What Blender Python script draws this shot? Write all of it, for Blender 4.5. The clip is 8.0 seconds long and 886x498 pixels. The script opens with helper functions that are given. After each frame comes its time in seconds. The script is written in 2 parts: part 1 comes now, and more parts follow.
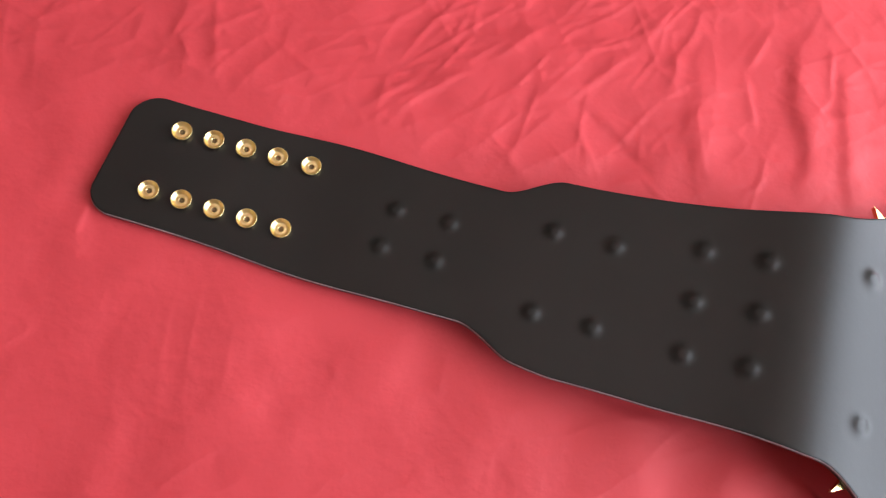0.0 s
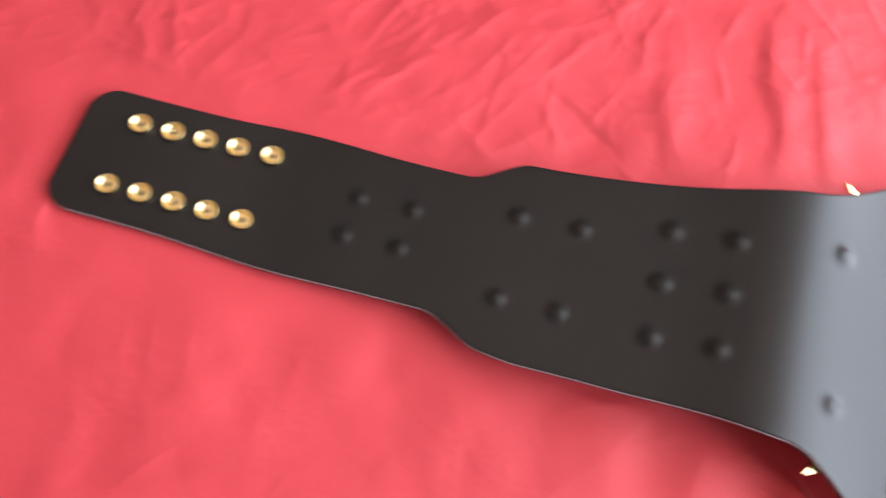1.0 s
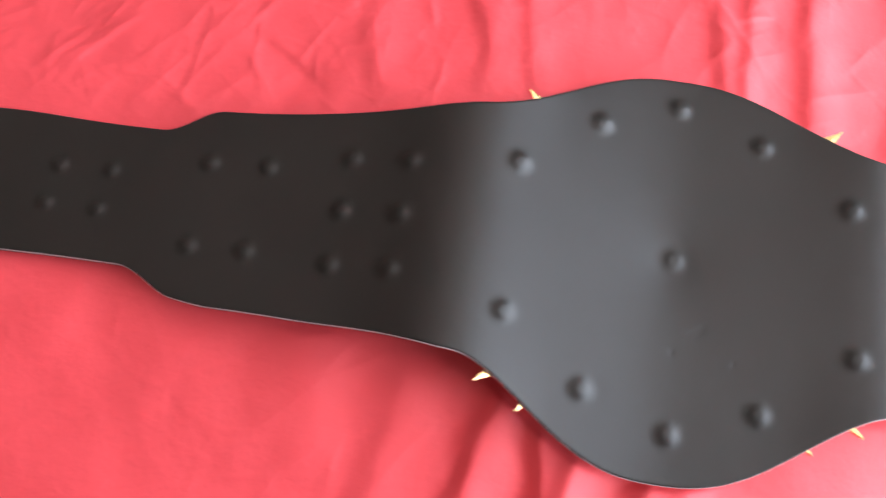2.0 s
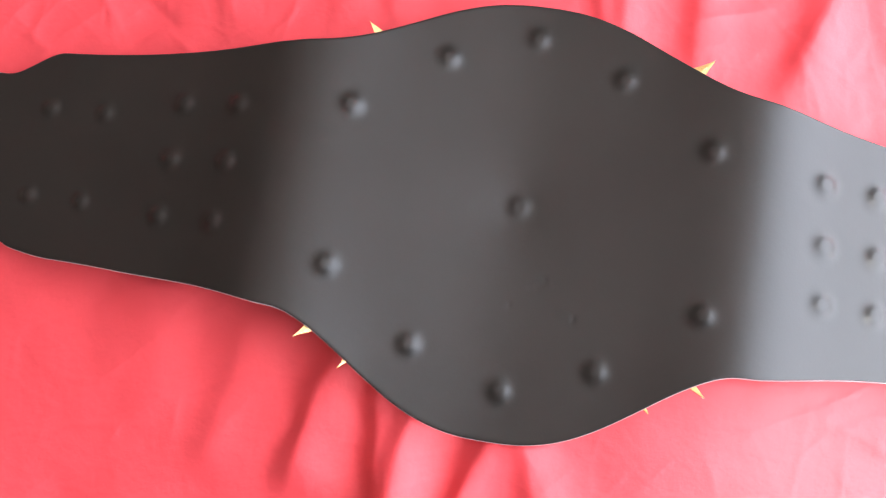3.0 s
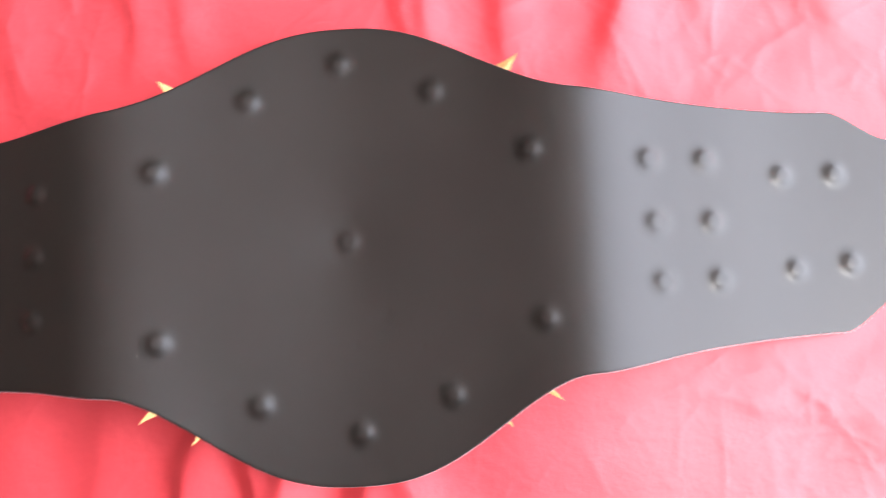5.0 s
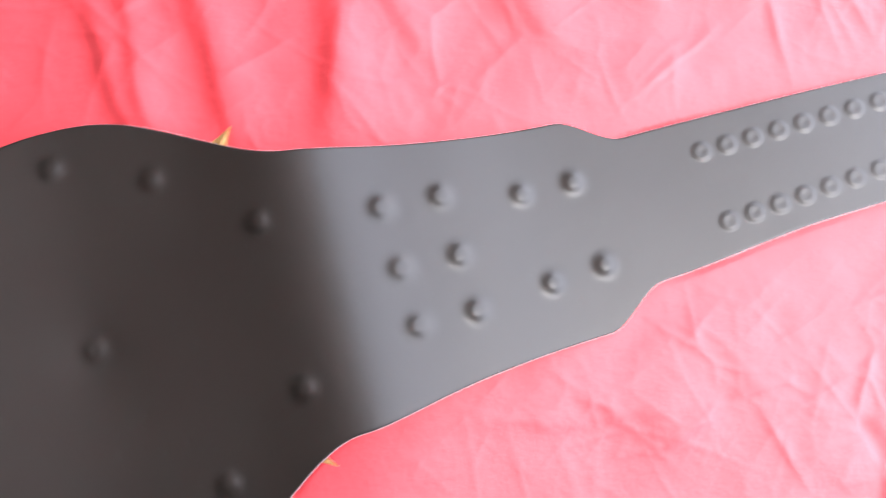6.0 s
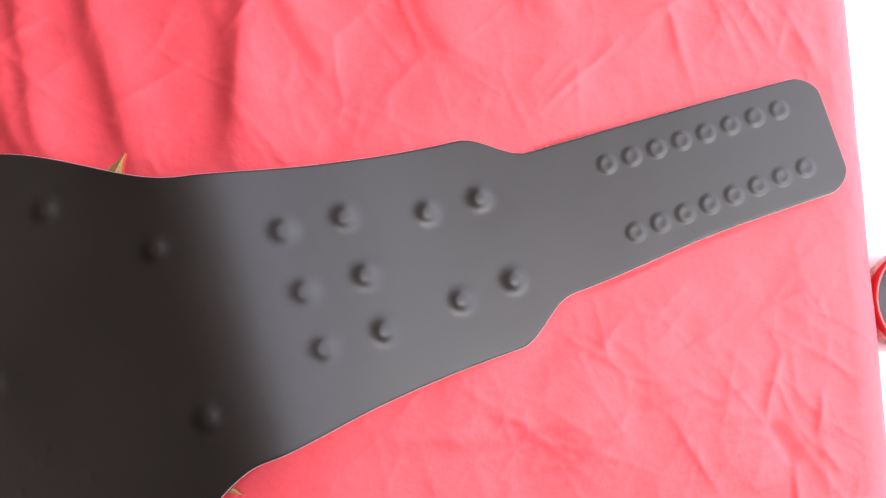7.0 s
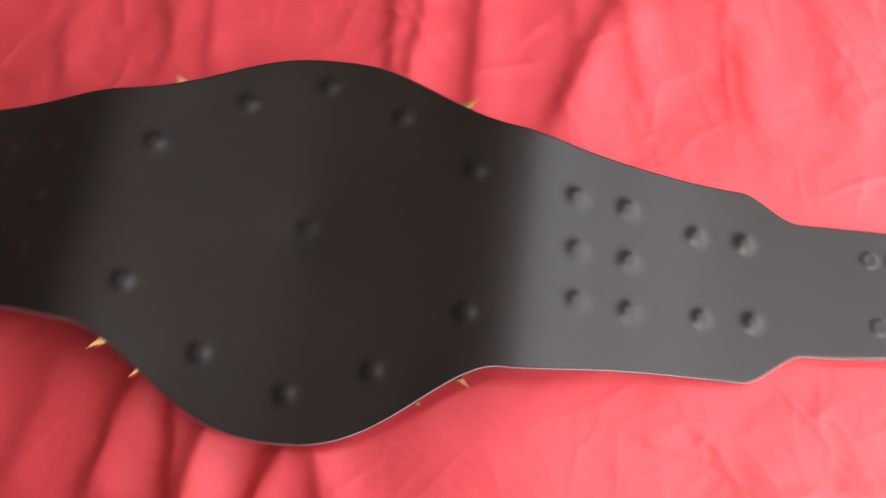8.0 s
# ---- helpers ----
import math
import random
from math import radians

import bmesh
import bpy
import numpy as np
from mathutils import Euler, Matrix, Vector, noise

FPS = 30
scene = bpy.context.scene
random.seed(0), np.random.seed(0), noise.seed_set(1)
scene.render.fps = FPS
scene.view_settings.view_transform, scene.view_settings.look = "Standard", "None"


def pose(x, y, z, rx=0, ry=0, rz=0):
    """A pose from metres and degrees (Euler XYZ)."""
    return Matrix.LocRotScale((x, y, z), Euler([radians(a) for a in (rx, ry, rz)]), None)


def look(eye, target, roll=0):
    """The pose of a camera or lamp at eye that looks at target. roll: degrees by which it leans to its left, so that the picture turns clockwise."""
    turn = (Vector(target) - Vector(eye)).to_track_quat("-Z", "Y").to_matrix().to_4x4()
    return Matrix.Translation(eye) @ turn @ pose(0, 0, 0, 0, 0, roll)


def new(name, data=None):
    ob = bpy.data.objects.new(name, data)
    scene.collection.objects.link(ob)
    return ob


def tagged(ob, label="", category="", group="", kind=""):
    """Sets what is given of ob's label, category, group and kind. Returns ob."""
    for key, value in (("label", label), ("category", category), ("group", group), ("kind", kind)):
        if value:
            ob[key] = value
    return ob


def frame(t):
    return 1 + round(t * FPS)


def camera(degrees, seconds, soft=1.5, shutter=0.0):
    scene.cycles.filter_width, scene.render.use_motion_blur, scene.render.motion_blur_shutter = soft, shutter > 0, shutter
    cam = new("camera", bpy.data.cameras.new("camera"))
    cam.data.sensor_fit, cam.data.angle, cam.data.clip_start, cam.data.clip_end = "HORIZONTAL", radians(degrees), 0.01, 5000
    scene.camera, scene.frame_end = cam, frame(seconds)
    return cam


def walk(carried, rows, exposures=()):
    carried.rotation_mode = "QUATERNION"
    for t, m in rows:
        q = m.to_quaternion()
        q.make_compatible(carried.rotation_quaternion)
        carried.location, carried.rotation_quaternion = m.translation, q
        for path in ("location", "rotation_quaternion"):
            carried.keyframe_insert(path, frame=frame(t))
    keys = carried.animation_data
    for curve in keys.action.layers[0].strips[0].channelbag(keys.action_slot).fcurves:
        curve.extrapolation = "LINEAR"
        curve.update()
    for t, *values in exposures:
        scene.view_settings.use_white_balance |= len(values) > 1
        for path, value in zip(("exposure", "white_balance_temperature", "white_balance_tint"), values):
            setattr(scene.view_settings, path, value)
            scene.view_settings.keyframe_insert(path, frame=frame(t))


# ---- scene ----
# the camera
cam = camera(57.0, 8.0, soft=1.3, shutter=0.5)
PATH = [
    (0, (-0.3980, -0.1840, 0.5420), (-0.3353, 0.4863, -1.4000), 21.50),
    (0.5, (-0.4210, -0.1790, 0.5320), (-0.3312, 0.4732, -1.4000), 24.50),
    (0.8, (-0.4105, -0.1855, 0.5295), (-0.3478, 0.4863, -1.4000), 22.12),
    (1, (-0.3645, -0.1780, 0.5350), (-0.3298, 0.4690, -1.4000), 18.00),
    (1.2, (-0.3172, -0.1764, 0.5362), (-0.2517, 0.4998, -1.4000), 17.50),
    (1.5, (-0.2430, -0.1620, 0.5460), (-0.1765, 0.4717, -1.4000), 14.90),
    (2, (-0.1400, -0.1610, 0.5470), (-0.1704, 0.4082, -1.4000), 5.30),
    (2.2, (-0.0970, -0.1660, 0.5410), (-0.1659, 0.4135, -1.4000), 2.00),
    (3.3, (0.0030, -0.0780, 0.5280), (-0.1577, 0.1529, -1.4000), -27.10),
    (3.5, (-0.0010, -0.0640, 0.5270), (-0.1313, 0.1733, -1.4000), -22.60),
    (4, (-0.0030, -0.0140, 0.5200), (-0.1052, 0.1161, -1.4000), -36.10),
    (4.2, (0.0000, -0.0280, 0.5170), (-0.1032, 0.1542, -1.4000), -27.20),
    (5.3, (0.1070, -0.0620, 0.5150), (0.0568, 0.1666, -1.4000), -19.60),
    (5.5, (0.1280, -0.0620, 0.5180), (0.0990, 0.1738, -1.4000), -16.80),
    (6, (0.1780, -0.0420, 0.5120), (0.2838, 0.1495, -1.4000), 13.80),
    (6.5, (0.2040, -0.0400, 0.5100), (0.3830, 0.1178, -1.4000), 30.90),
    (7, (0.2140, -0.0420, 0.5130), (0.4032, 0.1327, -1.4000), 30.20),
    (7.2, (0.2001, -0.0519, 0.5133), (0.4186, 0.1798, -1.4000), 28.60),
    (7.5, (0.1640, -0.0900, 0.5310), (0.2370, 0.3086, -1.4000), 3.50),
    (7.8, (0.1345, -0.1476, 0.5432), (0.0964, 0.4328, -1.4000), -3.70),
    (8, (0.1270, -0.1820, 0.5480), (-0.0116, 0.4994, -1.4000), -5.70),
]
EXPOSURES = [(0.0, -0.12, 6200, 6), (0.5, 0.14, 6150, 5), (1.5, 0.24, 6050, 5), (2.2, 0.32, 6100, 6), (3.5, 0.55, 6250, 9), (4.2, 0.62, 6350, 10),
             (5.5, 0.58, 6200, 12), (6.0, 0.40, 6200, 13), (6.5, 0.03, 6200, 14), (7.0, -0.42, 6300, 14), (7.5, -0.61, 6550, 12), (8.0, -0.66, 6800, 12)]
walk(cam, [(t, look(eye, target, roll)) for t, eye, target, roll in PATH], EXPOSURES)

# ---------- light ----------
world = bpy.data.worlds.new("day_sky")
scene.world = world
world.use_nodes = True
sky = world.node_tree.nodes.new("ShaderNodeTexSky")
sky.sky_type, sky.sun_disc = "NISHITA", False
sky.sun_elevation, sky.sun_rotation = radians(62), radians(123)
world.node_tree.links.new(sky.outputs[0], world.node_tree.nodes["Background"].inputs[0])
world.node_tree.nodes["Background"].inputs[1].default_value = 0.1

sun = new("sun", bpy.data.lights.new("sun", "SUN"))
sun.data.energy, sun.data.angle, sun.data.color = 3.0, radians(2), (1.0, 0.95, 0.88)
sun.matrix_world = look((2.5, -1.6, 5.66), (0, 0, 0))

ROOM_TURN = pose(0, 0, 0, 0, 0, -15.1)
# daylight in the window's opening: brighter low down, towards the horizon, than in its upper part
for low, high, watts in ((-0.02, 0.83, 56.0), (0.83, 2.07, 61.0)):
    win = new("window_daylight", bpy.data.lights.new("window_daylight", "AREA"))
    win.data.shape, win.data.size, win.data.size_y = "RECTANGLE", 2.30, high - low
    win.data.energy, win.data.color = watts, (0.885, 0.905, 1.0)
    mid = (low + high) / 2
    win.matrix_world = ROOM_TURN @ look((1.03, 0.65, mid), (0.0, 0.65, mid))


# ---------- materials ----------
def material(name):
    m = bpy.data.materials.new(name)
    m.use_nodes = True
    return m, m.node_tree.nodes, m.node_tree.links, m.node_tree.nodes["Principled BSDF"]


def noise_node(n, l, scale, detail=4.0, rough=0.55, stretch=(1, 1, 1)):
    tc = n.new("ShaderNodeTexCoord")
    mp = n.new("ShaderNodeMapping")
    mp.inputs["Scale"].default_value = stretch
    tx = n.new("ShaderNodeTexNoise")
    tx.inputs["Scale"].default_value, tx.inputs["Detail"].default_value, tx.inputs["Roughness"].default_value = scale, detail, rough
    l.new(tc.outputs["Object"], mp.inputs[0])
    l.new(mp.outputs[0], tx.inputs[0])
    return tx


def mixed(n, l, fac, a, b, lo=0.3, hi=0.7):
    r = n.new("ShaderNodeValToRGB")
    r.color_ramp.elements[0].position, r.color_ramp.elements[1].position = lo, hi
    r.color_ramp.elements[0].color, r.color_ramp.elements[1].color = (*a, 1), (*b, 1)
    l.new(fac, r.inputs[0])
    return r.outputs[0]


def relief(n, l, bsdf, parts):
    last = None
    for height, strength, dist in parts:
        b = n.new("ShaderNodeBump")
        b.inputs["Strength"].default_value, b.inputs["Distance"].default_value = strength, dist
        l.new(height, b.inputs["Height"])
        if last:
            l.new(last, b.inputs["Normal"])
        last = b.outputs[0]
    l.new(last, bsdf.inputs["Normal"])


def ranged(n, l, fac, lo, hi):
    r = n.new("ShaderNodeMapRange")
    r.inputs["To Min"].default_value, r.inputs["To Max"].default_value = lo, hi
    l.new(fac, r.inputs["Value"])
    return r.outputs[0]


def leather_material():
    m, n, l, b = material("black_leather")
    big = noise_node(n, l, 9, 5)
    grain = n.new("ShaderNodeTexVoronoi")
    grain.inputs["Scale"].default_value = 900
    tc = n.new("ShaderNodeTexCoord")
    l.new(tc.outputs["Object"], grain.inputs["Vector"])
    fine = noise_node(n, l, 420, 3)
    l.new(mixed(n, l, big.outputs[0], (0.0095, 0.0080, 0.0066), (0.0136, 0.0115, 0.0096)), b.inputs["Base Color"])
    l.new(ranged(n, l, big.outputs[0], 0.35, 0.47), b.inputs["Roughness"])
    b.inputs["Specular IOR Level"].default_value = 0.36
    soft = noise_node(n, l, 28, 3)
    relief(n, l, b, [(soft.outputs[0], 0.25, 0.0012), (grain.outputs["Distance"], 0.05, 0.0004), (fine.outputs[0], 0.06, 0.0004)])
    return m


def cotton_material():
    m, n, l, b = material("red_cotton")
    big = noise_node(n, l, 5, 4)
    l.new(mixed(n, l, big.outputs[0], (0.575, 0.047, 0.057), (0.64, 0.056, 0.069)), b.inputs["Base Color"])
    b.inputs["Roughness"].default_value = 0.60
    b.inputs["Specular IOR Level"].default_value = 0.40
    b.inputs["Sheen Weight"].default_value, b.inputs["Sheen Roughness"].default_value = 0.04, 0.45
    b.inputs["Sheen Tint"].default_value = (1.0, 0.75, 0.78, 1)
    tc = n.new("ShaderNodeTexCoord")
    weave = []
    for turn in (0, 90):
        mp = n.new("ShaderNodeMapping")
        mp.inputs["Rotation"].default_value = (0, 0, radians(turn + 8))
        w = n.new("ShaderNodeTexWave")
        w.inputs["Scale"].default_value, w.inputs["Distortion"].default_value = 760, 2.0
        l.new(tc.outputs["Object"], mp.inputs[0])
        l.new(mp.outputs[0], w.inputs[0])
        weave.append(w)
    crumple = noise_node(n, l, 24, 6, 0.6)
    relief(n, l, b, [(crumple.outputs[0], 0.42, 0.004), (weave[0].outputs[1], 0.08, 0.0002), (weave[1].outputs[1], 0.08, 0.0002)])
    return m


def gold_material():
    m, n, l, b = material("polished_gold")
    big = noise_node(n, l, 160, 3)
    l.new(mixed(n, l, big.outputs[0], (0.90, 0.66, 0.26), (0.96, 0.75, 0.36)), b.inputs["Base Color"])
    b.inputs["Metallic"].default_value = 1.0
    l.new(ranged(n, l, big.outputs[0], 0.20, 0.32), b.inputs["Roughness"])
    return m


def plain_material(name, a, c, rough=0.5, scale=6.0, bump=0.15):
    m, n, l, b = material(name)
    big = noise_node(n, l, scale, 5)
    fine = noise_node(n, l, scale * 30, 3)
    l.new(mixed(n, l, big.outputs[0], a, c), b.inputs["Base Color"])
    l.new(ranged(n, l, fine.outputs[0], rough - 0.06, rough + 0.06), b.inputs["Roughness"])
    relief(n, l, b, [(fine.outputs[0], bump, 0.001)])
    return m


LEATHER = leather_material()
# pale grey that paints the bevel's highlight onto the leather's edge
EDGE_HIGHLIGHT = plain_material("leather_edge_highlight", (0.30, 0.30, 0.31), (0.40, 0.39, 0.40), 0.34, 60)
COTTON = cotton_material()
GOLD = gold_material()
SNAP_GOLD = gold_material()
SNAP_GOLD.name = "satin_gold"
SNAP_GOLD.node_tree.nodes["Color Ramp"].color_ramp.elements[0].color = (0.93, 0.70, 0.29, 1)
SNAP_GOLD.node_tree.nodes["Color Ramp"].color_ramp.elements[1].color = (1.0, 0.82, 0.42, 1)
SNAP_GOLD.node_tree.nodes["Map Range"].inputs["To Min"].default_value = 0.24
SNAP_GOLD.node_tree.nodes["Map Range"].inputs["To Max"].default_value = 0.36
# dark brown that paints the shade inside the snaps' holes
HOLE = plain_material("hole_shade", (0.10, 0.060, 0.020), (0.16, 0.095, 0.030), 0.6, 300)
WHITE = plain_material("white_paint", (0.80, 0.79, 0.76), (0.84, 0.83, 0.81), 0.4, 4)
PLASTER = plain_material("wall_plaster", (0.165, 0.136, 0.106), (0.20, 0.166, 0.13), 0.85, 3, 0.3)
CEILING = plain_material("ceiling_plaster", (0.88, 0.80, 0.69), (0.90, 0.83, 0.72), 0.9, 3, 0.3)
BOARDS = plain_material("oak_boards", (0.20, 0.11, 0.055), (0.28, 0.17, 0.09), 0.45, 5)
TICKING = plain_material("mattress_ticking", (0.62, 0.60, 0.57), (0.70, 0.68, 0.65), 0.85, 20)
RED_GLAZE = plain_material("red_glaze", (0.30, 0.010, 0.012), (0.36, 0.014, 0.016), 0.2, 40, 0.05)
BLACK_GLAZE = plain_material("black_glaze", (0.008, 0.007, 0.007), (0.014, 0.012, 0.012), 0.55, 40, 0.05)
GREY_ASH = plain_material("grey_glaze", (0.30, 0.33, 0.32), (0.40, 0.43, 0.42), 0.3, 40, 0.1)


def glass_material():
    m, n, l, b = material("window_glass")
    b.inputs["Transmission Weight"].default_value, b.inputs["Roughness"].default_value, b.inputs["IOR"].default_value = 1.0, 0.0, 1.45
    return m


GLASS = glass_material()


# ---------- mesh helpers ----------
def mesh_object(name, verts, faces, mat, parent=None, label="", smooth=True):
    me = bpy.data.meshes.new(name)
    me.from_pydata([tuple(v) for v in verts], [], faces)
    me.materials.append(mat)
    if smooth:
        me.polygons.foreach_set("use_smooth", [True] * len(me.polygons))
    me.update()
    ob = new(name, me)
    if parent:
        ob.parent = parent
    return tagged(ob, label)


def part(name, bm, mat, parent=None, label="", smooth=False):
    me = bpy.data.meshes.new(name)
    bm.normal_update()
    bm.to_mesh(me)
    bm.free()
    me.materials.append(mat)
    if smooth:
        me.polygons.foreach_set("use_smooth", [True] * len(me.polygons))
    ob = new(name, me)
    if parent:
        ob.parent = parent
    return tagged(ob, label)


def block(x0, x1, y0, y1, z0, z1, bevel=0.0):
    bm = bmesh.new()
    bmesh.ops.create_cube(bm, size=1)
    for v in bm.verts:
        v.co = Vector(((x0 + x1) / 2 + v.co.x * (x1 - x0), (y0 + y1) / 2 + v.co.y * (y1 - y0), (z0 + z1) / 2 + v.co.z * (z1 - z0)))
    if bevel:
        bmesh.ops.bevel(bm, geom=bm.edges[:], offset=bevel, segments=3, affect="EDGES", profile=0.6)
    return bm


def turned(profile, steps=40):
    """A lathe shape from (radius, height) pairs."""
    verts, faces = [], []
    for r, z in profile:
        for k in range(steps):
            a = 2 * math.pi * k / steps
            verts.append((r * math.cos(a), r * math.sin(a), z))
    for i in range(len(profile) - 1):
        for k in range(steps):
            k2 = (k + 1) % steps
            faces.append((i * steps + k, i * steps + k2, (i + 1) * steps + k2, (i + 1) * steps + k))
    faces.append(tuple(range((len(profile) - 1) * steps, len(profile) * steps)))
    return verts, faces


def smooth01(t):
    t = np.clip(t, 0, 1)
    return t * t * (3 - 2 * t)


# ---------- the room ----------
FLOOR_Z, TOP_Z = -0.55, 2.18
X0, X1, Y0, Y1 = -2.0, 1.08, -1.9, 2.4
room = []
room.append(tagged(part("floor", block(X0 - 0.1, X1 + 0.1, Y0 - 0.1, Y1 + 0.1, FLOOR_Z - 0.1, FLOOR_Z), BOARDS), "oak floor of the bedroom", "floor", kind="structure"))
room.append(tagged(part("ceiling", block(X0 - 0.1, X1 + 0.1, Y0 - 0.1, Y1 + 0.1, TOP_Z, TOP_Z + 0.1), CEILING), "dim beige plaster ceiling", "ceiling", kind="structure"))
room.append(tagged(part("wall_west", block(X0 - 0.1, X0, Y0, Y1, FLOOR_Z, TOP_Z), PLASTER), "beige plaster wall", "wall", kind="structure"))
room.append(tagged(part("wall_north", block(X0 - 0.1, X1 + 0.1, Y1, Y1 + 0.1, FLOOR_Z, TOP_Z), PLASTER), "beige plaster wall", "wall", kind="structure"))
room.append(tagged(part("wall_south", block(X0 - 0.1, X1 + 0.1, Y0 - 0.1, Y0, FLOOR_Z, TOP_Z), PLASTER), "beige plaster wall", "wall", kind="structure"))
WY0, WY1, WZ0, WZ1 = -0.53, 1.83, -0.05, 2.10
bm = bmesh.new()
for a in ((Y0, WY0, FLOOR_Z, TOP_Z), (WY1, Y1, FLOOR_Z, TOP_Z), (WY0, WY1, FLOOR_Z, WZ0), (WY0, WY1, WZ1, TOP_Z)):
    piece = block(X1, X1 + 0.14, *a)
    me = bpy.data.meshes.new("tmp")
    piece.to_mesh(me)
    piece.free()
    bm.from_mesh(me)
    bpy.data.meshes.remove(me)
room.append(tagged(part("wall_east", bm, PLASTER), "beige plaster wall with a wide window", "wall", kind="structure"))
window = tagged(new("window_1"), "white painted casement window letting in daylight", "window", kind="structure")
room.append(window)
for ob in room:
    ob.matrix_basis = ROOM_TURN
for a in ((WY0, WY1, WZ0, WZ0 + 0.05), (WY0, WY1, WZ1 - 0.05, WZ1), (WY0, WY0 + 0.05, WZ0 + 0.05, WZ1 - 0.05), (WY1 - 0.05, WY1, WZ0 + 0.05, WZ1 - 0.05), (0.625, 0.675, WZ0 + 0.05, WZ1 - 0.05)):
    part("window_frame", block(X1 + 0.04, X1 + 0.09, *a, bevel=0.004), WHITE, window)
for a in ((WY0 + 0.05, 0.625), (0.675, WY1 - 0.05)):
    pane = part("pane", block(X1 + 0.062, X1 + 0.068, *a, WZ0 + 0.05, WZ1 - 0.05), GLASS, window)
    pane.visible_shadow = False


# ---------- the belt's form ----------
PROFILE_X = (-0.70, -0.58, -0.48, -0.42, -0.38, -0.313, -0.273, -0.216, -0.178, -0.143, -0.107, -0.080, -0.054, -0.027, 0.0, 0.027, 0.054, 0.080, 0.107, 0.138, 0.178, 0.213, 0.26, 0.297, 0.35, 0.40, 0.70)
PROFILE_Z = (0.006, 0.006, 0.007, 0.0135, 0.0185, 0.0295, 0.037, 0.050, 0.0618, 0.0768, 0.0655, 0.0586, 0.0532, 0.0487, 0.0457, 0.0478, 0.0502, 0.0540, 0.0599, 0.0680, 0.0472, 0.036, 0.0215, 0.0150, 0.0100, 0.0088, 0.0088)
_xs = np.linspace(-0.7, 0.7, 2801)
_zs = np.interp(_xs, PROFILE_X, PROFILE_Z)
_k = np.exp(-((np.arange(-90, 91) * 0.0005) / 0.0240) ** 2)
_zs = np.convolve(np.pad(_zs, 90, mode="edge"), _k / _k.sum(), mode="valid")
END_LEFT, END_RIGHT, THICK = -0.6195, 0.5335, 0.0052


def rise(x):
    """Height of the belt's back along its length."""
    return np.interp(x, _xs, _zs)


def lean(x):
    """Sideways drift of the straps."""
    return 0.0045 * smooth01((-x - 0.30) / 0.2) + 0.0053 * smooth01((x - 0.31) / 0.15)


def half_width(x, upper):
    a = np.abs(x)
    left = 0.0485 - 0.0035 * smooth01((a - 0.42) / 0.16) + 0.0025 * np.exp(-((a - 0.47) / 0.05) ** 2)
    right = 0.0470 - 0.0052 * smooth01((a - 0.33) / 0.13) - 0.0018 * smooth01((a - 0.44) / 0.09)
    left = left + (0.0013 * smooth01((a - 0.50) / 0.07) if upper else 0.0022)
    strap = np.where(x < 0, left, right)
    wide = 0.066 + 0.45 * np.clip(0.31 - a, 0, 1) ** 2
    w = strap + (np.maximum(wide, 0.066) - strap) * smooth01((0.352 - np.where(x > 0, a + (0.018 if upper else 0.0190), a - (0.0 if upper else 0.0085))) / 0.042)
    peak, foot, power = (0.1310, 0.0802, 1.15) if upper else (0.1405, 0.0808, 1.25)
    if not upper:
        w = w + np.where(x < 0, 0.003 + 0.0026 * smooth01((a - 0.17) / 0.07), 0.003) * smooth01((0.34 - a) / 0.05)
    lobe = foot + (peak - foot) * (0.5 + 0.5 * np.cos(np.pi * np.clip(a / 0.142, 0, 1) ** power))
    blend = smooth01((0.150 - a) / 0.03)
    w = w * (1 - blend) + np.maximum(lobe, w * 0.9) * blend
    w = w + (-0.0010 * np.exp(-((x - 0.122) / 0.022) ** 2) if upper else 0.0017 * np.exp(-((x - 0.155) / 0.035) ** 2))
    for end, r in ((x - END_LEFT, 0.020), (END_RIGHT - x, 0.018)):
        d = np.clip(end, 0, r)
        w = w - (r - np.sqrt(np.maximum(r * r - (r - d) ** 2, 0)))
    return w


PAIR = [(-0.4195, 0.0160), (-0.3815, 0.0160), (-0.4225, -0.0125), (-0.3845, -0.0130)]
LEFT_FOUR = [(-0.312, 0.027), (-0.271, 0.0265), (-0.3145, -0.032), (-0.275, -0.0325)]
LEFT_SIX = [(x0 + dx, y) for y, x0 in ((0.036, -0.215), (0.0, -0.2165), (-0.0365, -0.218)) for dx in (0.0, 0.0385)]
RIGHT_SIX = [(x0 + dx, y) for y, x0 in ((0.0365, 0.176), (0.0, 0.178), (-0.034, 0.1795)) for dx in (0.0, 0.0352)]
RIGHT_FOUR = [(0.260, 0.027), (0.294, 0.027), (0.264, -0.030), (0.299, -0.0275)]
RING = [(-0.107, 0.044), (-0.055, 0.086), (-0.002, 0.108), (0.053, 0.086), (0.107, 0.045), (0.110, -0.051), (0.056, -0.091), (0.003, -0.110), (-0.053, -0.091), (-0.106, -0.053)]
COVERED = [(0.3805 + 0.01740 * k, 0.0258 + 0.0003 * k) for k in range(8)] + [(0.3845 + 0.01740 * k, -0.0212 + 0.0011 * k) for k in range(8)]


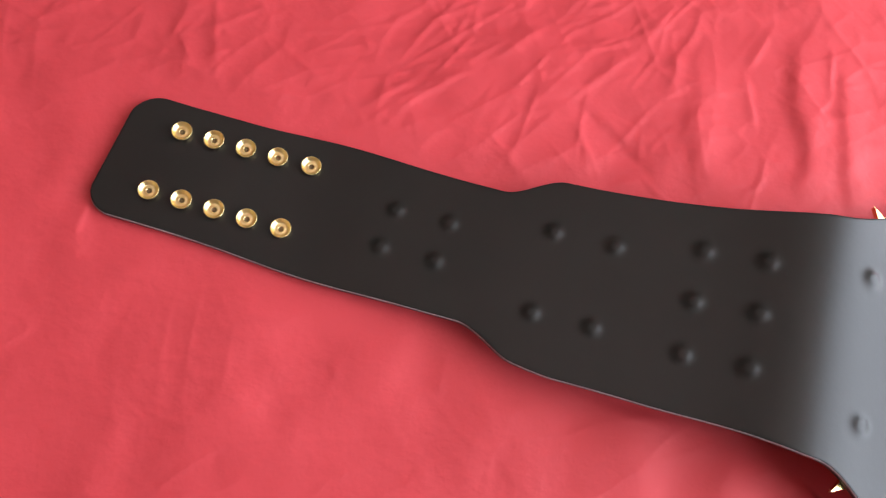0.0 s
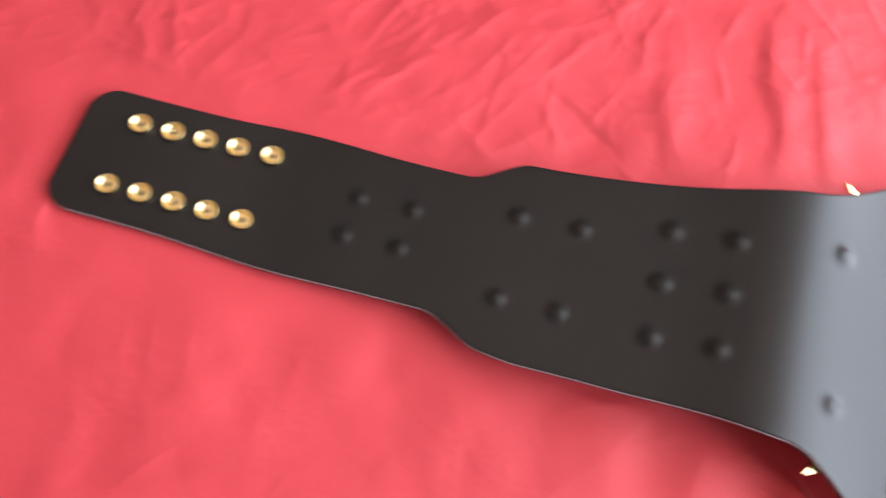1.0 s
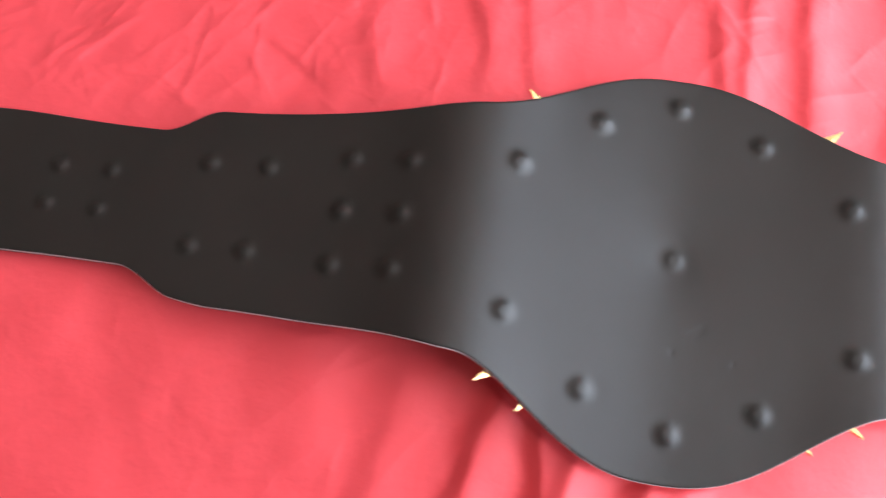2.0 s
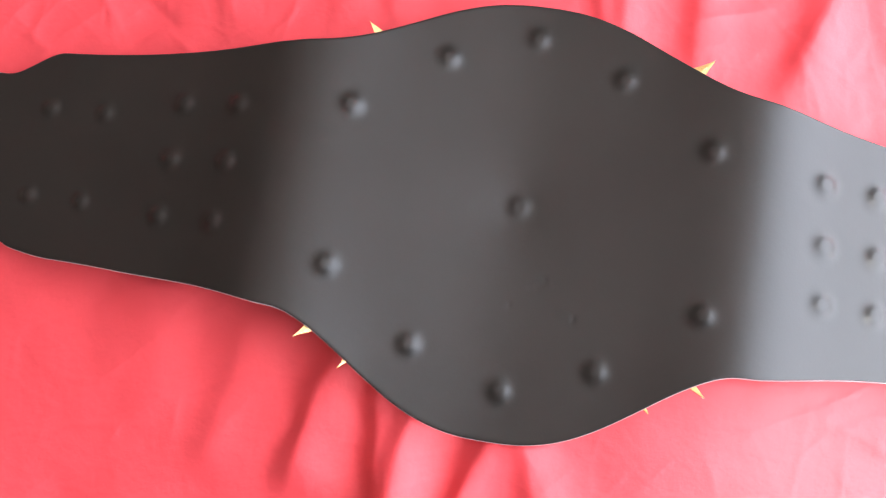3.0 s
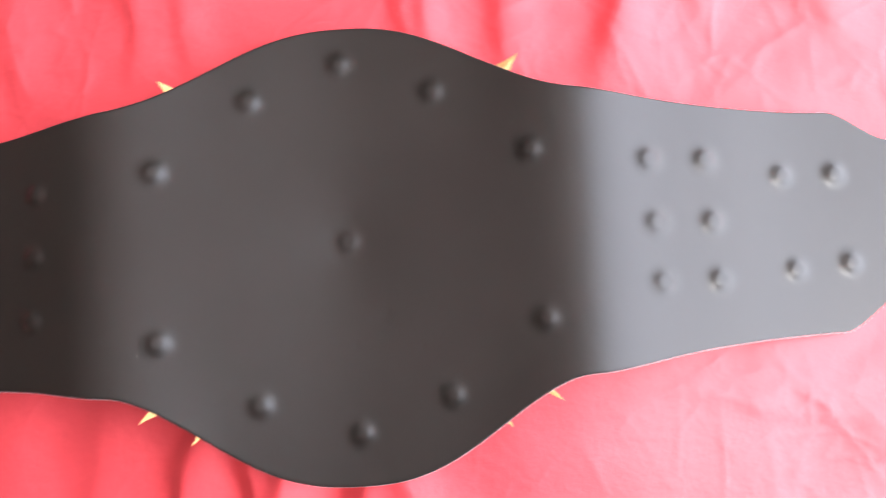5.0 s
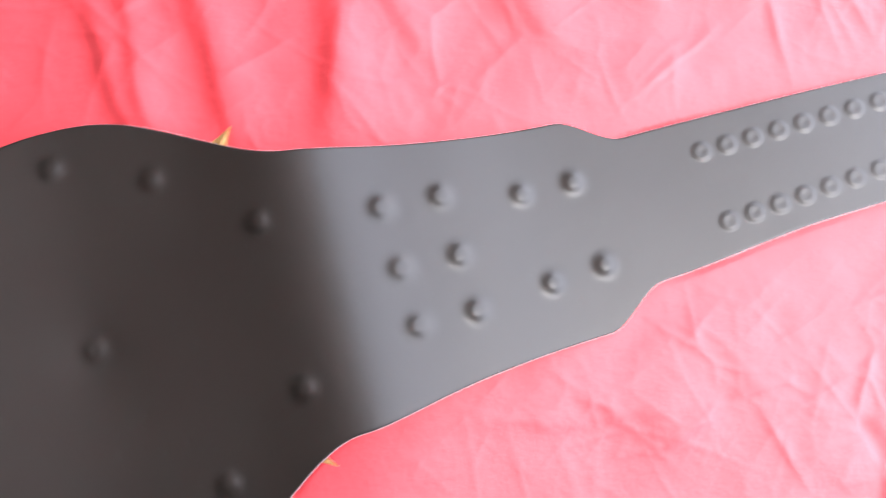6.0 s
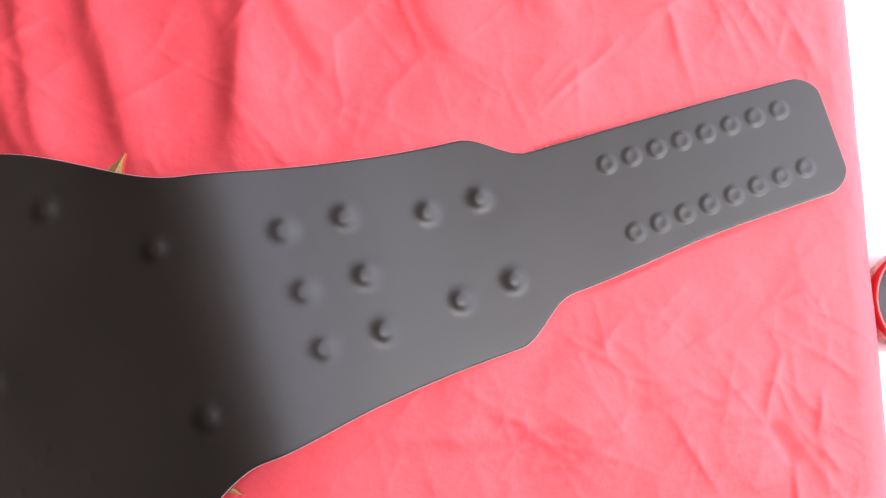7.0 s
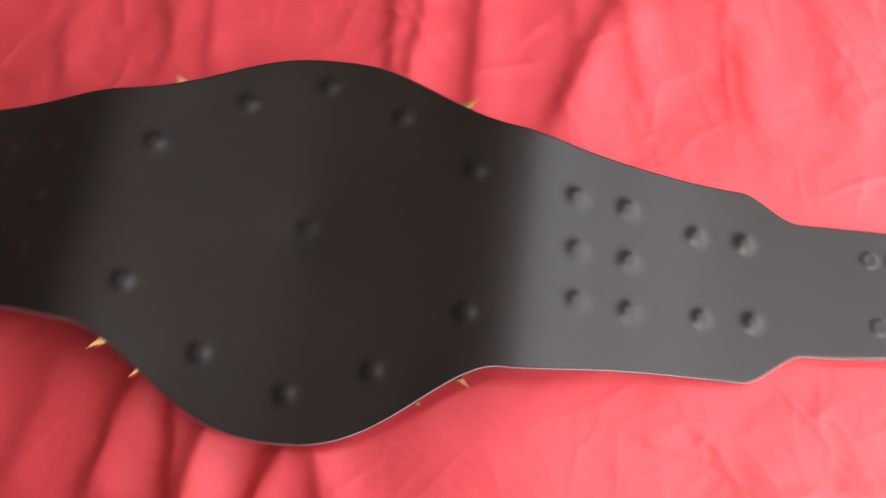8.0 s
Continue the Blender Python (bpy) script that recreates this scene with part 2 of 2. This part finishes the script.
def studs(x, y):
    """Relief of the screw posts and covered fasteners under the lining."""
    z = np.zeros_like(x)
    for posts, h, foot in ((PAIR, 0.0018, 0.0072), (LEFT_FOUR, 0.0020, 0.0076), (LEFT_SIX, 0.0021, 0.0080), (RIGHT_SIX, 0.0024, 0.0092), (RIGHT_FOUR, 0.0021, 0.0086),
                           (RING, 0.0020, 0.0084), ([(0.0, 0.0)], 0.0018, 0.0084)):
        for px, py in posts:
            r = np.hypot(x - px, y - py)
            bump = 1.25 * h * np.exp(-((r / (foot * 0.66)) ** 2.2))
            z = z + np.where(bump > 0.9 * h, 0.9 * h + 0.35 * (bump - 0.9 * h), bump) - 0.00006 * np.exp(-(((r - foot * 1.3) / 0.004) ** 2))
    for px, py in COVERED:
        r = np.hypot(x - px, y - py)
        z = z + 0.0008 * smooth01((0.0076 - r) / 0.0040) - 0.0003 * np.exp(-((r / 0.003) ** 2))
    z = z - 0.0032 * np.exp(-np.hypot(x, y) / 0.026)
    for px, py, qx, qy in ((0.012, -0.047, 0.021, -0.041), (0.016, -0.048, 0.022, -0.043)):
        t = np.clip(((x - px) * (qx - px) + (y - py) * (qy - py)) / ((qx - px) ** 2 + (qy - py) ** 2), 0, 1)
        z = z - 0.0004 * np.exp(-((np.hypot(x - px - t * (qx - px), y - py - t * (qy - py)) / 0.0008) ** 2))
    for px, py in ((0.040, -0.063), (0.002, -0.060)):
        z = z - 0.0006 * np.exp(-((np.hypot(x - px, y - py) / 0.0013) ** 2))
    return z


def back_height(x, y):
    dip = 0.0028 * smooth01((0.13 - np.abs(x)) / 0.06) * (np.abs(y) / 0.1) ** 2
    return rise(x) - dip + studs(x, y)


# ---------- the red sheet ----------
def lattice(x, y, cell, seed):
    rs = np.random.RandomState(seed)
    table = rs.rand(64, 64)
    u, v = x / cell + 1000.0, y / cell + 1000.0
    i, j = np.floor(u).astype(int), np.floor(v).astype(int)
    fu, fv = u - i, v - j
    fu, fv = fu * fu * (3 - 2 * fu), fv * fv * (3 - 2 * fv)
    g = lambda a, b: table[a % 64, b % 64]
    return (g(i, j) * (1 - fu) + g(i + 1, j) * fu) * (1 - fv) + (g(i, j + 1) * (1 - fu) + g(i + 1, j + 1) * fu) * fv


def crease_noise(x, y, cell, seed, width):
    """Straight pressed creases that meet in corners, as in folded cloth."""
    rs = np.random.RandomState(seed)
    jx, jy = rs.rand(64, 64), rs.rand(64, 64)
    x = x + (lattice(x, y, cell * 1.3, seed + 1) - 0.5) * cell * 0.5
    y = y + (lattice(x, y, cell * 1.3, seed + 2) - 0.5) * cell * 0.5
    u, v = x / cell + 1000.0, y / cell + 1000.0
    i, j = np.floor(u).astype(int), np.floor(v).astype(int)
    f1, f2 = np.full(x.shape, 9.0), np.full(x.shape, 9.0)
    for a in (-1, 0, 1):
        for b in (-1, 0, 1):
            p, q = (i + a) % 64, (j + b) % 64
            d = np.hypot(i + a + jx[p, q] - u, j + b + jy[p, q] - v)
            f2 = np.minimum(f2, np.maximum(f1, d))
            f1 = np.minimum(f1, d)
    strength = smooth01((lattice(x, y, cell * 0.9, seed + 3) - 0.35) / 0.5)
    return np.exp(-(((f2 - f1) * cell / width) ** 1.3)) * strength


# soft folds: from x, y to x, y, height, half width
FOLDS = [
    (-0.150, 0.260, -0.135, 0.100, 0.0046, 0.0080), (-0.226, 0.240, -0.212, 0.095, 0.0026, 0.0075), (-0.118, 0.260, -0.100, 0.105, 0.0032, 0.0062),
    (0.056, 0.260, 0.055, 0.110, 0.0050, 0.0060), (0.102, 0.260, 0.099, 0.090, 0.0065, 0.0075), (0.210, 0.240, 0.152, 0.080, 0.0080, 0.0105),
    (0.030, 0.230, 0.046, 0.110, 0.0050, 0.0070), (0.170, 0.260, 0.172, 0.120, 0.0030, 0.0080), (0.198, 0.250, 0.236, 0.120, 0.0040, 0.0080),
    (0.284, 0.260, 0.312, 0.110, 0.0035, 0.0080), (0.362, 0.270, 0.386, 0.110, 0.0030, 0.0090),
]
LOW_FOLDS = [
    (-0.092, -0.075, -0.122, -0.200, 0.0085, 0.0090), (-0.066, -0.090, -0.062, -0.230, 0.0085, 0.0085), (-0.040, -0.110, -0.066, -0.230, 0.0070, 0.0075),
    (0.010, -0.120, -0.024, -0.230, 0.0075, 0.0080), (0.016, -0.120, 0.046, -0.220, 0.0060, 0.0075), (-0.150, -0.080, -0.180, -0.190, 0.0030, 0.0110),
    (0.150, -0.095, 0.260, -0.112, 0.0010, 0.0080), (0.210, -0.105, 0.330, -0.128, 0.0008, 0.0070),
]
# pressed creases: from x, y to x, y, height, half width
CREASES = [
    (-0.450, 0.090, -0.388, 0.153, 0.0022, 0.0040), (-0.388, 0.153, -0.345, 0.205, 0.0024, 0.0045), (-0.345, 0.205, -0.300, 0.280, 0.0020, 0.0050),
    (-0.318, 0.148, -0.277, 0.202, 0.0024, 0.0042), (-0.277, 0.202, -0.250, 0.260, 0.0020, 0.0045), (-0.233, 0.270, -0.246, 0.165, 0.0026, 0.0050),
    (-0.177, 0.160, -0.190, 0.211, 0.0024, 0.0040), (-0.190, 0.211, -0.172, 0.262, 0.0022, 0.0040), (-0.405, 0.145, -0.375, 0.182, 0.0016, 0.0030),
    (-0.470, 0.088, -0.425, 0.140, 0.0016, 0.0035), (-0.243, 0.098, -0.320, 0.146, -0.0016, 0.0040), (-0.122, 0.200, -0.124, 0.260, 0.0024, 0.0040),
    (-0.588, 0.055, -0.612, 0.120, 0.0010, 0.0050), (0.085, 0.140, 0.162, 0.166, 0.0016, 0.0026), (0.162, 0.166, 0.206, 0.196, 0.0016, 0.0026),
]
EDGE_CREASES = [
    (0.335, 0.062, 0.434, 0.111, 0.0020, 0.0028), (0.434, 0.111, 0.480, 0.122, 0.0018, 0.0028), (0.534, 0.105, 0.550, 0.018, 0.0022, 0.0045),
    (0.456, 0.130, 0.454, 0.075, 0.0018, 0.0035), (0.300, -0.150, 0.352, -0.130, 0.0026, 0.0035), (0.352, -0.130, 0.400, -0.124, 0.0024, 0.0040),
    (0.368, -0.127, 0.388, -0.206, 0.0016, 0.0035), (0.448, -0.125, 0.427, -0.161, 0.0026, 0.0035), (0.427, -0.161, 0.440, -0.191, -0.0020, 0.0030),
    (0.440, -0.191, 0.429, -0.230, 0.0024, 0.0030), (0.470, -0.150, 0.458, -0.181, 0.0024, 0.0035), (0.458, -0.181, 0.467, -0.206, 0.0018, 0.0030),
    (0.500, 0.130, 0.520, 0.060, 0.0016, 0.0035), (0.036, 0.200, 0.075, 0.213, 0.0018, 0.0026),
]


def fold_height(x, y, f):
    x0, y0, x1, y1, h, w = f
    dx, dy = x1 - x0, y1 - y0
    n = math.hypot(dx, dy)
    s = ((x - x0) * dx + (y - y0) * dy) / n
    d = ((x - x0) * dy - (y - y0) * dx) / n
    d = d + (lattice(x, y, 0.05, 77) - 0.5) * w * 1.6 + (lattice(x, y, 0.021, 78) - 0.5) * w * 0.5
    soft = h < 0 or w > 0.0055
    reach = 0.45 * n if not soft else 0.3 * n
    along = smooth01((s + w) / reach) * smooth01((n - s + w) / reach)
    side = np.where(d > 0, w * (1.2 if soft else 0.85), w * (2.5 if soft else 1.5))
    return h * (1.0 if soft else 0.65) * along * np.exp(-(np.abs(d / side) ** (2.0 if soft else 1.3)))


def swell(x, y):
    return 0.024 * np.exp(-((x / 0.26) ** 2) - ((y - 0.02) / 0.22) ** 2)


def under_belt(x, y, grow, soft=0.014):
    """1 well inside the belt's outline, 0 outside it."""
    inside = smooth01((half_width(x, True) + lean(x) - y + grow) / soft) * smooth01((y - lean(x) + half_width(x, False) + grow) / soft)
    return inside * smooth01((x - END_LEFT + grow) / soft) * smooth01((END_RIGHT - x + grow) / soft)


def sheet_height(x, y):
    z = np.zeros_like(x)
    for f in FOLDS:
        z = z + 0.85 * fold_height(x, y, f)
    for f in CREASES + EDGE_CREASES:
        z = z + fold_height(x, y, f)
    for f in LOW_FOLDS:
        z = z + 1.20 * fold_height(x, y, f)
    upper = smooth01((y - 0.02) / 0.10)
    right = smooth01((x - 0.15) / 0.2)
    z = z + 0.0009 * crease_noise(x * 0.8 + y * 0.35, y * 0.55 - x * 0.2, 0.060, 5, 0.0060) * (0.25 + 0.75 * np.maximum(upper, right))
    z = z + 0.0007 * crease_noise(x, y * 0.7 + x * 0.3, 0.038, 15, 0.0045) * (0.35 + 0.65 * np.maximum(upper, right)) + 0.0003 * (0.4 + 0.6 * np.maximum(upper, right)) * crease_noise(x, y, 0.019, 51, 0.0036)
    z = z + 0.006 * (lattice(x, y, 0.12, 25) - 0.5) + 0.0034 * (lattice(x, y, 0.045, 35) - 0.5) + 0.0012 * (lattice(x, y, 0.022, 36) - 0.5)
    fan = smooth01((-0.10 - x) / 0.12) * upper
    hang = smooth01((x - 0.12) / 0.12) * upper
    z = z + 0.0007 * fan * crease_noise((0.60 * x + 0.80 * y) * 0.28, 0.80 * x - 0.60 * y, 0.026, 61, 0.0048)
    z = z + 0.0012 * hang * crease_noise((0.25 * x - 0.97 * y) * 0.30, 0.97 * x + 0.25 * y, 0.028, 71, 0.0060)
    z = z + 0.0004 * crease_noise((0.85 * x + 0.53 * y) * 0.35, 0.53 * x - 0.85 * y, 0.020, 81, 0.0030)
    z = z + 0.0007 * fan * crease_noise((0.42 * x + 0.91 * y) * 0.4, 0.91 * x - 0.42 * y, 0.036, 91, 0.0040)
    z = z + 0.0005 * (0.2 + 0.8 * np.maximum(upper, right)) * crease_noise(0.70 * x + 0.71 * y, (0.71 * x - 0.70 * y) * 0.5, 0.027, 101, 0.0034)
    spread = smooth01((x - 0.20) / 0.10) * smooth01((-0.02 - y) / 0.08)
    z = z + 0.0007 * spread * crease_noise((0.97 * x + 0.24 * y) * 0.30, 0.97 * y - 0.24 * x, 0.024, 111, 0.0040)
    z = z + 0.0006 * spread * crease_noise((0.45 * x - 0.89 * y) * 0.45, 0.89 * x + 0.45 * y, 0.034, 121, 0.0032)
    beside = under_belt(x, y, 0.034, 0.030) * smooth01((np.abs(x) - 0.22) / 0.10)
    z = z + (0.35 * np.minimum(z, 0) + 0.12 * np.maximum(z, 0) - 0.0012 - z) * beside
    press = under_belt(x, y, 0.004)
    z = swell(x, y) + z * (1 - press) - 0.0015 * press
    low = rise(x) - THICK - 0.004
    return np.where(press > 0.02, np.minimum(z, np.maximum(low, -0.0008)), z)


def draped(t, low, high, r):
    """Where cloth that runs over a rounded edge comes to lie: place and drop."""
    over = np.maximum(t - high, 0) + np.maximum(low - t, 0)
    ang = np.minimum(over / r, math.pi / 2)
    base = np.clip(t, low, high) + np.sign(t - (low + high) / 2) * r * np.sin(ang)
    return base, r * (1 - np.cos(ang)) + np.maximum(over - r * math.pi / 2, 0), over


def make_sheet():
    al = np.concatenate([np.linspace(-1.86, -0.84, 40)[:-1], np.linspace(-0.84, 0.46, 867)[:-1], np.linspace(0.46, 0.60, 101)[:-1], np.linspace(0.60, 0.80, 20)])
    bl = np.concatenate([np.linspace(-1.36, -0.45, 36)[:-1], np.linspace(-0.45, 0.50, 634)[:-1], np.linspace(0.50, 1.86, 50)])
    a, b = np.meshgrid(al, bl, indexing="ij")
    pa, da, oa = draped(a, -1.57, 0.518, 0.030)
    pb, db, ob_ = draped(b, -1.07, 1.57, 0.030)
    turn = radians(-15.1)
    c, sn = math.cos(turn), math.sin(turn)
    fx, fy = a * c - b * sn, a * sn + b * c
    hang = np.maximum(da, db)
    z = sheet_height(fx, fy) * np.exp(-hang / 0.02) - da - db
    wave = 0.5 + 0.5 * np.sin((a + b) * 31) + 0.3 * np.sin((a - b) * 67 + 1)
    swing = 0.008 * wave * smooth01((hang - 0.03) / 0.12)
    pa = pa + np.where(oa > 0, np.sign(a) * swing, 0)
    pb = pb + np.where(ob_ > 0, np.sign(b) * swing, 0)
    x, y = pa * c - pb * sn, pa * sn + pb * c
    ni, nj = a.shape
    verts = np.stack([x, y, z], -1).reshape(-1, 3)
    idx = np.arange(ni * nj).reshape(ni, nj)
    faces = np.stack([idx[:-1, :-1], idx[1:, :-1], idx[1:, 1:], idx[:-1, 1:]], -1).reshape(-1, 4).tolist()
    ob = mesh_object("bed_sheet", verts.tolist(), faces, COTTON)
    return tagged(ob, "creased bright red cotton sheet spread over the bed", "bed sheet")


make_sheet()
bed = tagged(new("bed"), "bed with a thick mattress under the red sheet", "bed")
part("mattress", block(-1.565, 0.513, -1.065, 1.565, -0.32, -0.035, bevel=0.03), TICKING, bed, smooth=True)
part("bed_frame", block(-1.52, 0.47, -1.0, 1.5, FLOOR_Z + 0.08, -0.32, bevel=0.01), BOARDS, bed)
for x, y in ((-1.4, -0.9), (0.4, -0.9), (-1.4, 1.4), (0.4, 1.4)):
    part("leg", block(x - 0.03, x + 0.03, y - 0.03, y + 0.03, FLOOR_Z, FLOOR_Z + 0.08), BOARDS, bed)
bed.matrix_basis = ROOM_TURN


# ---------- the belt ----------
def make_back(parent):
    n_x, n_y = 1000, 150
    head = END_LEFT + 0.02 * (1 - np.cos(np.linspace(0, math.pi / 2, 30)))
    tail = END_RIGHT - 0.02 * (1 - np.cos(np.linspace(math.pi / 2, 0, 30)))
    xs = np.concatenate([head, np.linspace(END_LEFT + 0.02, END_RIGHT - 0.02, n_x)[1:-1], tail])
    up, dn = lean(xs) + half_width(xs, True), lean(xs) - half_width(xs, False)
    s = np.linspace(0, 1, n_y)
    bev = 0.0016
    top_y = dn[:, None] + bev + (up - dn - 2 * bev)[:, None] * s[None, :]
    X = np.repeat(xs[:, None], n_y, 1)
    end = np.minimum(xs - END_LEFT, END_RIGHT - xs)
    drop = 0.0016 * (1 - np.sqrt(np.clip(1 - (1 - np.clip(end / 0.0016, 0, 1)) ** 2, 0, 1)))
    top_z = back_height(X, top_y) - drop[:, None]
    rows_y, rows_z = [top_y[:, k] for k in range(n_y)], [top_z[:, k] for k in range(n_y)]
    eu, ed = top_z[:, -1], top_z[:, 0]
    for a in (25, 45, 90):
        rows_y.append(up - bev + bev * math.sin(radians(a)))
        rows_z.append(eu - bev + bev * math.cos(radians(a)))
    rows_y.append(up - 0.0003)
    rows_z.append(eu - THICK)
    rows_y.append((up + dn) / 2)
    rows_z.append(rise(xs) - THICK)
    rows_y.append(dn + 0.0003)
    rows_z.append(ed - THICK)
    for a in (90, 45, 25):
        rows_y.append(dn + bev - bev * math.sin(radians(a)))
        rows_z.append(ed - bev + bev * math.cos(radians(a)))
    Y, Z = np.stack(rows_y, 1), np.stack(rows_z, 1)
    ni, nj = Y.shape
    XX = np.repeat(xs[:, None], nj, 1)
    XX = XX + 0.07 * (Y - 0.005) * smooth01((-0.54 - XX) / 0.08)
    verts = np.stack([XX, Y, Z], -1).reshape(-1, 3)
    idx = np.arange(ni * nj).reshape(ni, nj)
    nxt = np.roll(idx, -1, axis=1)
    faces = np.stack([idx[:-1], idx[1:], nxt[1:], nxt[:-1]], -1).reshape(-1, 4).tolist()
    faces += [idx[0].tolist(), idx[-1][::-1].tolist()]
    back = mesh_object("leather_back", verts.tolist(), faces, LEATHER, parent, "smooth black leather back with raised screw posts")
    back.data.materials.append(EDGE_HIGHLIGHT)
    # edge rows and end caps take the painted highlight
    slots = np.zeros((ni - 1, nj), dtype=int)
    slots[:, n_y + 1:n_y + 2] = 1
    slots[:, nj - 3:nj - 2] = 1
    back.data.polygons.foreach_set("material_index", slots.reshape(-1).tolist() + [1, 1])
    return back


def make_plate(parent):
    """The gilt front plate under the leather, with points that reach past its edge."""
    tips = ((-0.1065, 0.1000, 0.024), (0.1045, 0.1038, 0.029), (-0.1188, -0.0970, 0.024), (0.1172, -0.0968, 0.018), (0.0888, -0.1105, 0.012), (-0.0918, -0.1110, 0.010))
    bm = bmesh.new()
    n = 360
    upper, lower = [], []
    for k in range(n):
        a = 2 * math.pi * k / n
        x = 0.135 * math.cos(a)
        y = math.sin(a)
        w = float(half_width(np.array(x), y > 0))
        x, y = x, y * (w - 0.006)
        for px, py, wide in tips:
            ta = math.atan2(py, px)
            d = abs((math.atan2(y, x) - ta + math.pi) % (2 * math.pi) - math.pi) * math.hypot(px, py)
            if d < wide:
                f = min(1.0, 1.5 * (1 - d / wide))
                x, y = x + (px - x) * f, y + (py - y) * f
        base = float(rise(np.array(x))) - THICK - 0.0008
        upper.append(bm.verts.new((x, y, base)))
        lower.append(bm.verts.new((x, y, base - 0.0042)))
    inner = [bm.verts.new((v.co.x * 0.55, v.co.y * 0.55, 0.0255)) for v in lower]
    mid = [bm.verts.new((v.co.x * 0.82, v.co.y * 0.82, v.co.z - 0.004)) for v in lower]
    crown = bm.verts.new((0, 0, 0.0195))
    for k in range(n):
        j = (k + 1) % n
        bm.faces.new((lower[k], lower[j], upper[j], upper[k]))
        bm.faces.new((mid[k], mid[j], lower[j], lower[k]))
        bm.faces.new((inner[k], inner[j], mid[j], mid[k]))
        bm.faces.new((crown, inner[j], inner[k]))
    hub = bm.verts.new((0, 0, 0.0455 - THICK - 0.004))
    for k in range(n):
        bm.faces.new((upper[k], upper[(k + 1) % n], hub))
    return part("front_plate", bm, GOLD, parent, "gilt metal front plate with pointed corners")


def make_snaps(parent):
    cup_v, cup_f = turned([(0.0054, 0.0), (0.0061, 0.0005), (0.0066, 0.0020), (0.0070, 0.0034), (0.0069, 0.0037), (0.0066, 0.0037), (0.0063, 0.0034), (0.0057, 0.0022), (0.0052, 0.0019),
                           (0.0049, 0.0013), (0.0042, 0.0010), (0.0030, 0.0010), (0.0025, 0.0012), (0.0021, 0.0012), (0.0018, 0.0008), (0.0017, 0.0003)])
    # dark cap that closes the hole and carries its painted shade
    eye_v, eye_f = turned([(0.00178, 0.0009), (0.0012, 0.0006), (0.0006, 0.0005), (0.0002, 0.0005)], 16)
    first = eye = None
    for row_x, row_y, dy in ((-0.578, 0.0290, 0.0005), (-0.5835, -0.0190, 0.0)):
        for k in range(5):
            x = row_x + 0.0229 * k + (0.0012 if k == 4 else 0.0)
            y = row_y + dy * k
            z = float(rise(np.array(x))) - 0.0002
            if first is None:
                first = mesh_object("snap_socket", cup_v, cup_f, SNAP_GOLD, parent, "round gilt snap fastener socket")
                eye = mesh_object("eyelet", eye_v, eye_f, HOLE, first, "eyelet hole with its shade put into a dark colour")
                cup, hole = first, eye
            else:
                cup = new("snap_socket", first.data)
                cup.parent = parent
                tagged(cup, "round gilt snap fastener socket")
                hole = new("eyelet", eye.data)
                hole.parent = cup
                tagged(hole, "eyelet hole with its shade put into a dark colour")
            cup.location = (x, y, z)
            cup.rotation_euler = (0, 0, random.uniform(0, 6.28))


belt = tagged(new("championship_belt"), "black leather championship belt lying face down on a red sheet", "belt")
make_back(belt)
make_plate(belt)
make_snaps(belt)

# ---------- beside the bed ----------
LEDGE_Z = -0.064
bench = tagged(new("window_bench"), "white painted bench standing between bed and window", "bench")
part("seat", block(0.556, 1.06, -0.75, 1.0, LEDGE_Z - 0.03, LEDGE_Z, bevel=0.004), WHITE, bench)
for y in (-0.70, 0.95):
    part("side_panel", block(0.60, 1.04, y - 0.015, y + 0.015, FLOOR_Z, LEDGE_Z - 0.03), WHITE, bench)
part("front_panel", block(0.61, 0.63, -0.685, 0.935, FLOOR_Z + 0.04, LEDGE_Z - 0.03), WHITE, bench)
bench.matrix_basis = ROOM_TURN

bowl = tagged(new("bowl"), "small round red bowl with a black inside on the white bench", "bowl")
v, f = turned([(0.030, 0.0), (0.033, 0.002), (0.0375, 0.012), (0.0405, 0.026), (0.0408, 0.031), (0.0400, 0.0332), (0.0382, 0.0332), (0.0372, 0.0315)], 64)
shell = mesh_object("shell", v, f[:-1] + [tuple(range(64))[::-1]], RED_GLAZE, bowl, "glossy red glazed outside and rim")
v, f = turned([(0.0372, 0.0316), (0.0365, 0.026), (0.0330, 0.012), (0.0240, 0.006), (0.0120, 0.0055)], 64)
mesh_object("lining", v, f[:-1], BLACK_GLAZE, bowl, "black glazed inside")
v, f = turned([(0.0120, 0.0056), (0.0080, 0.0050), (0.0030, 0.0048)], 64)
mesh_object("bottom", v, f, GREY_ASH, bowl, "pale grey glazed bottom")
bowl.location = (0.583, -0.125, LEDGE_Z)
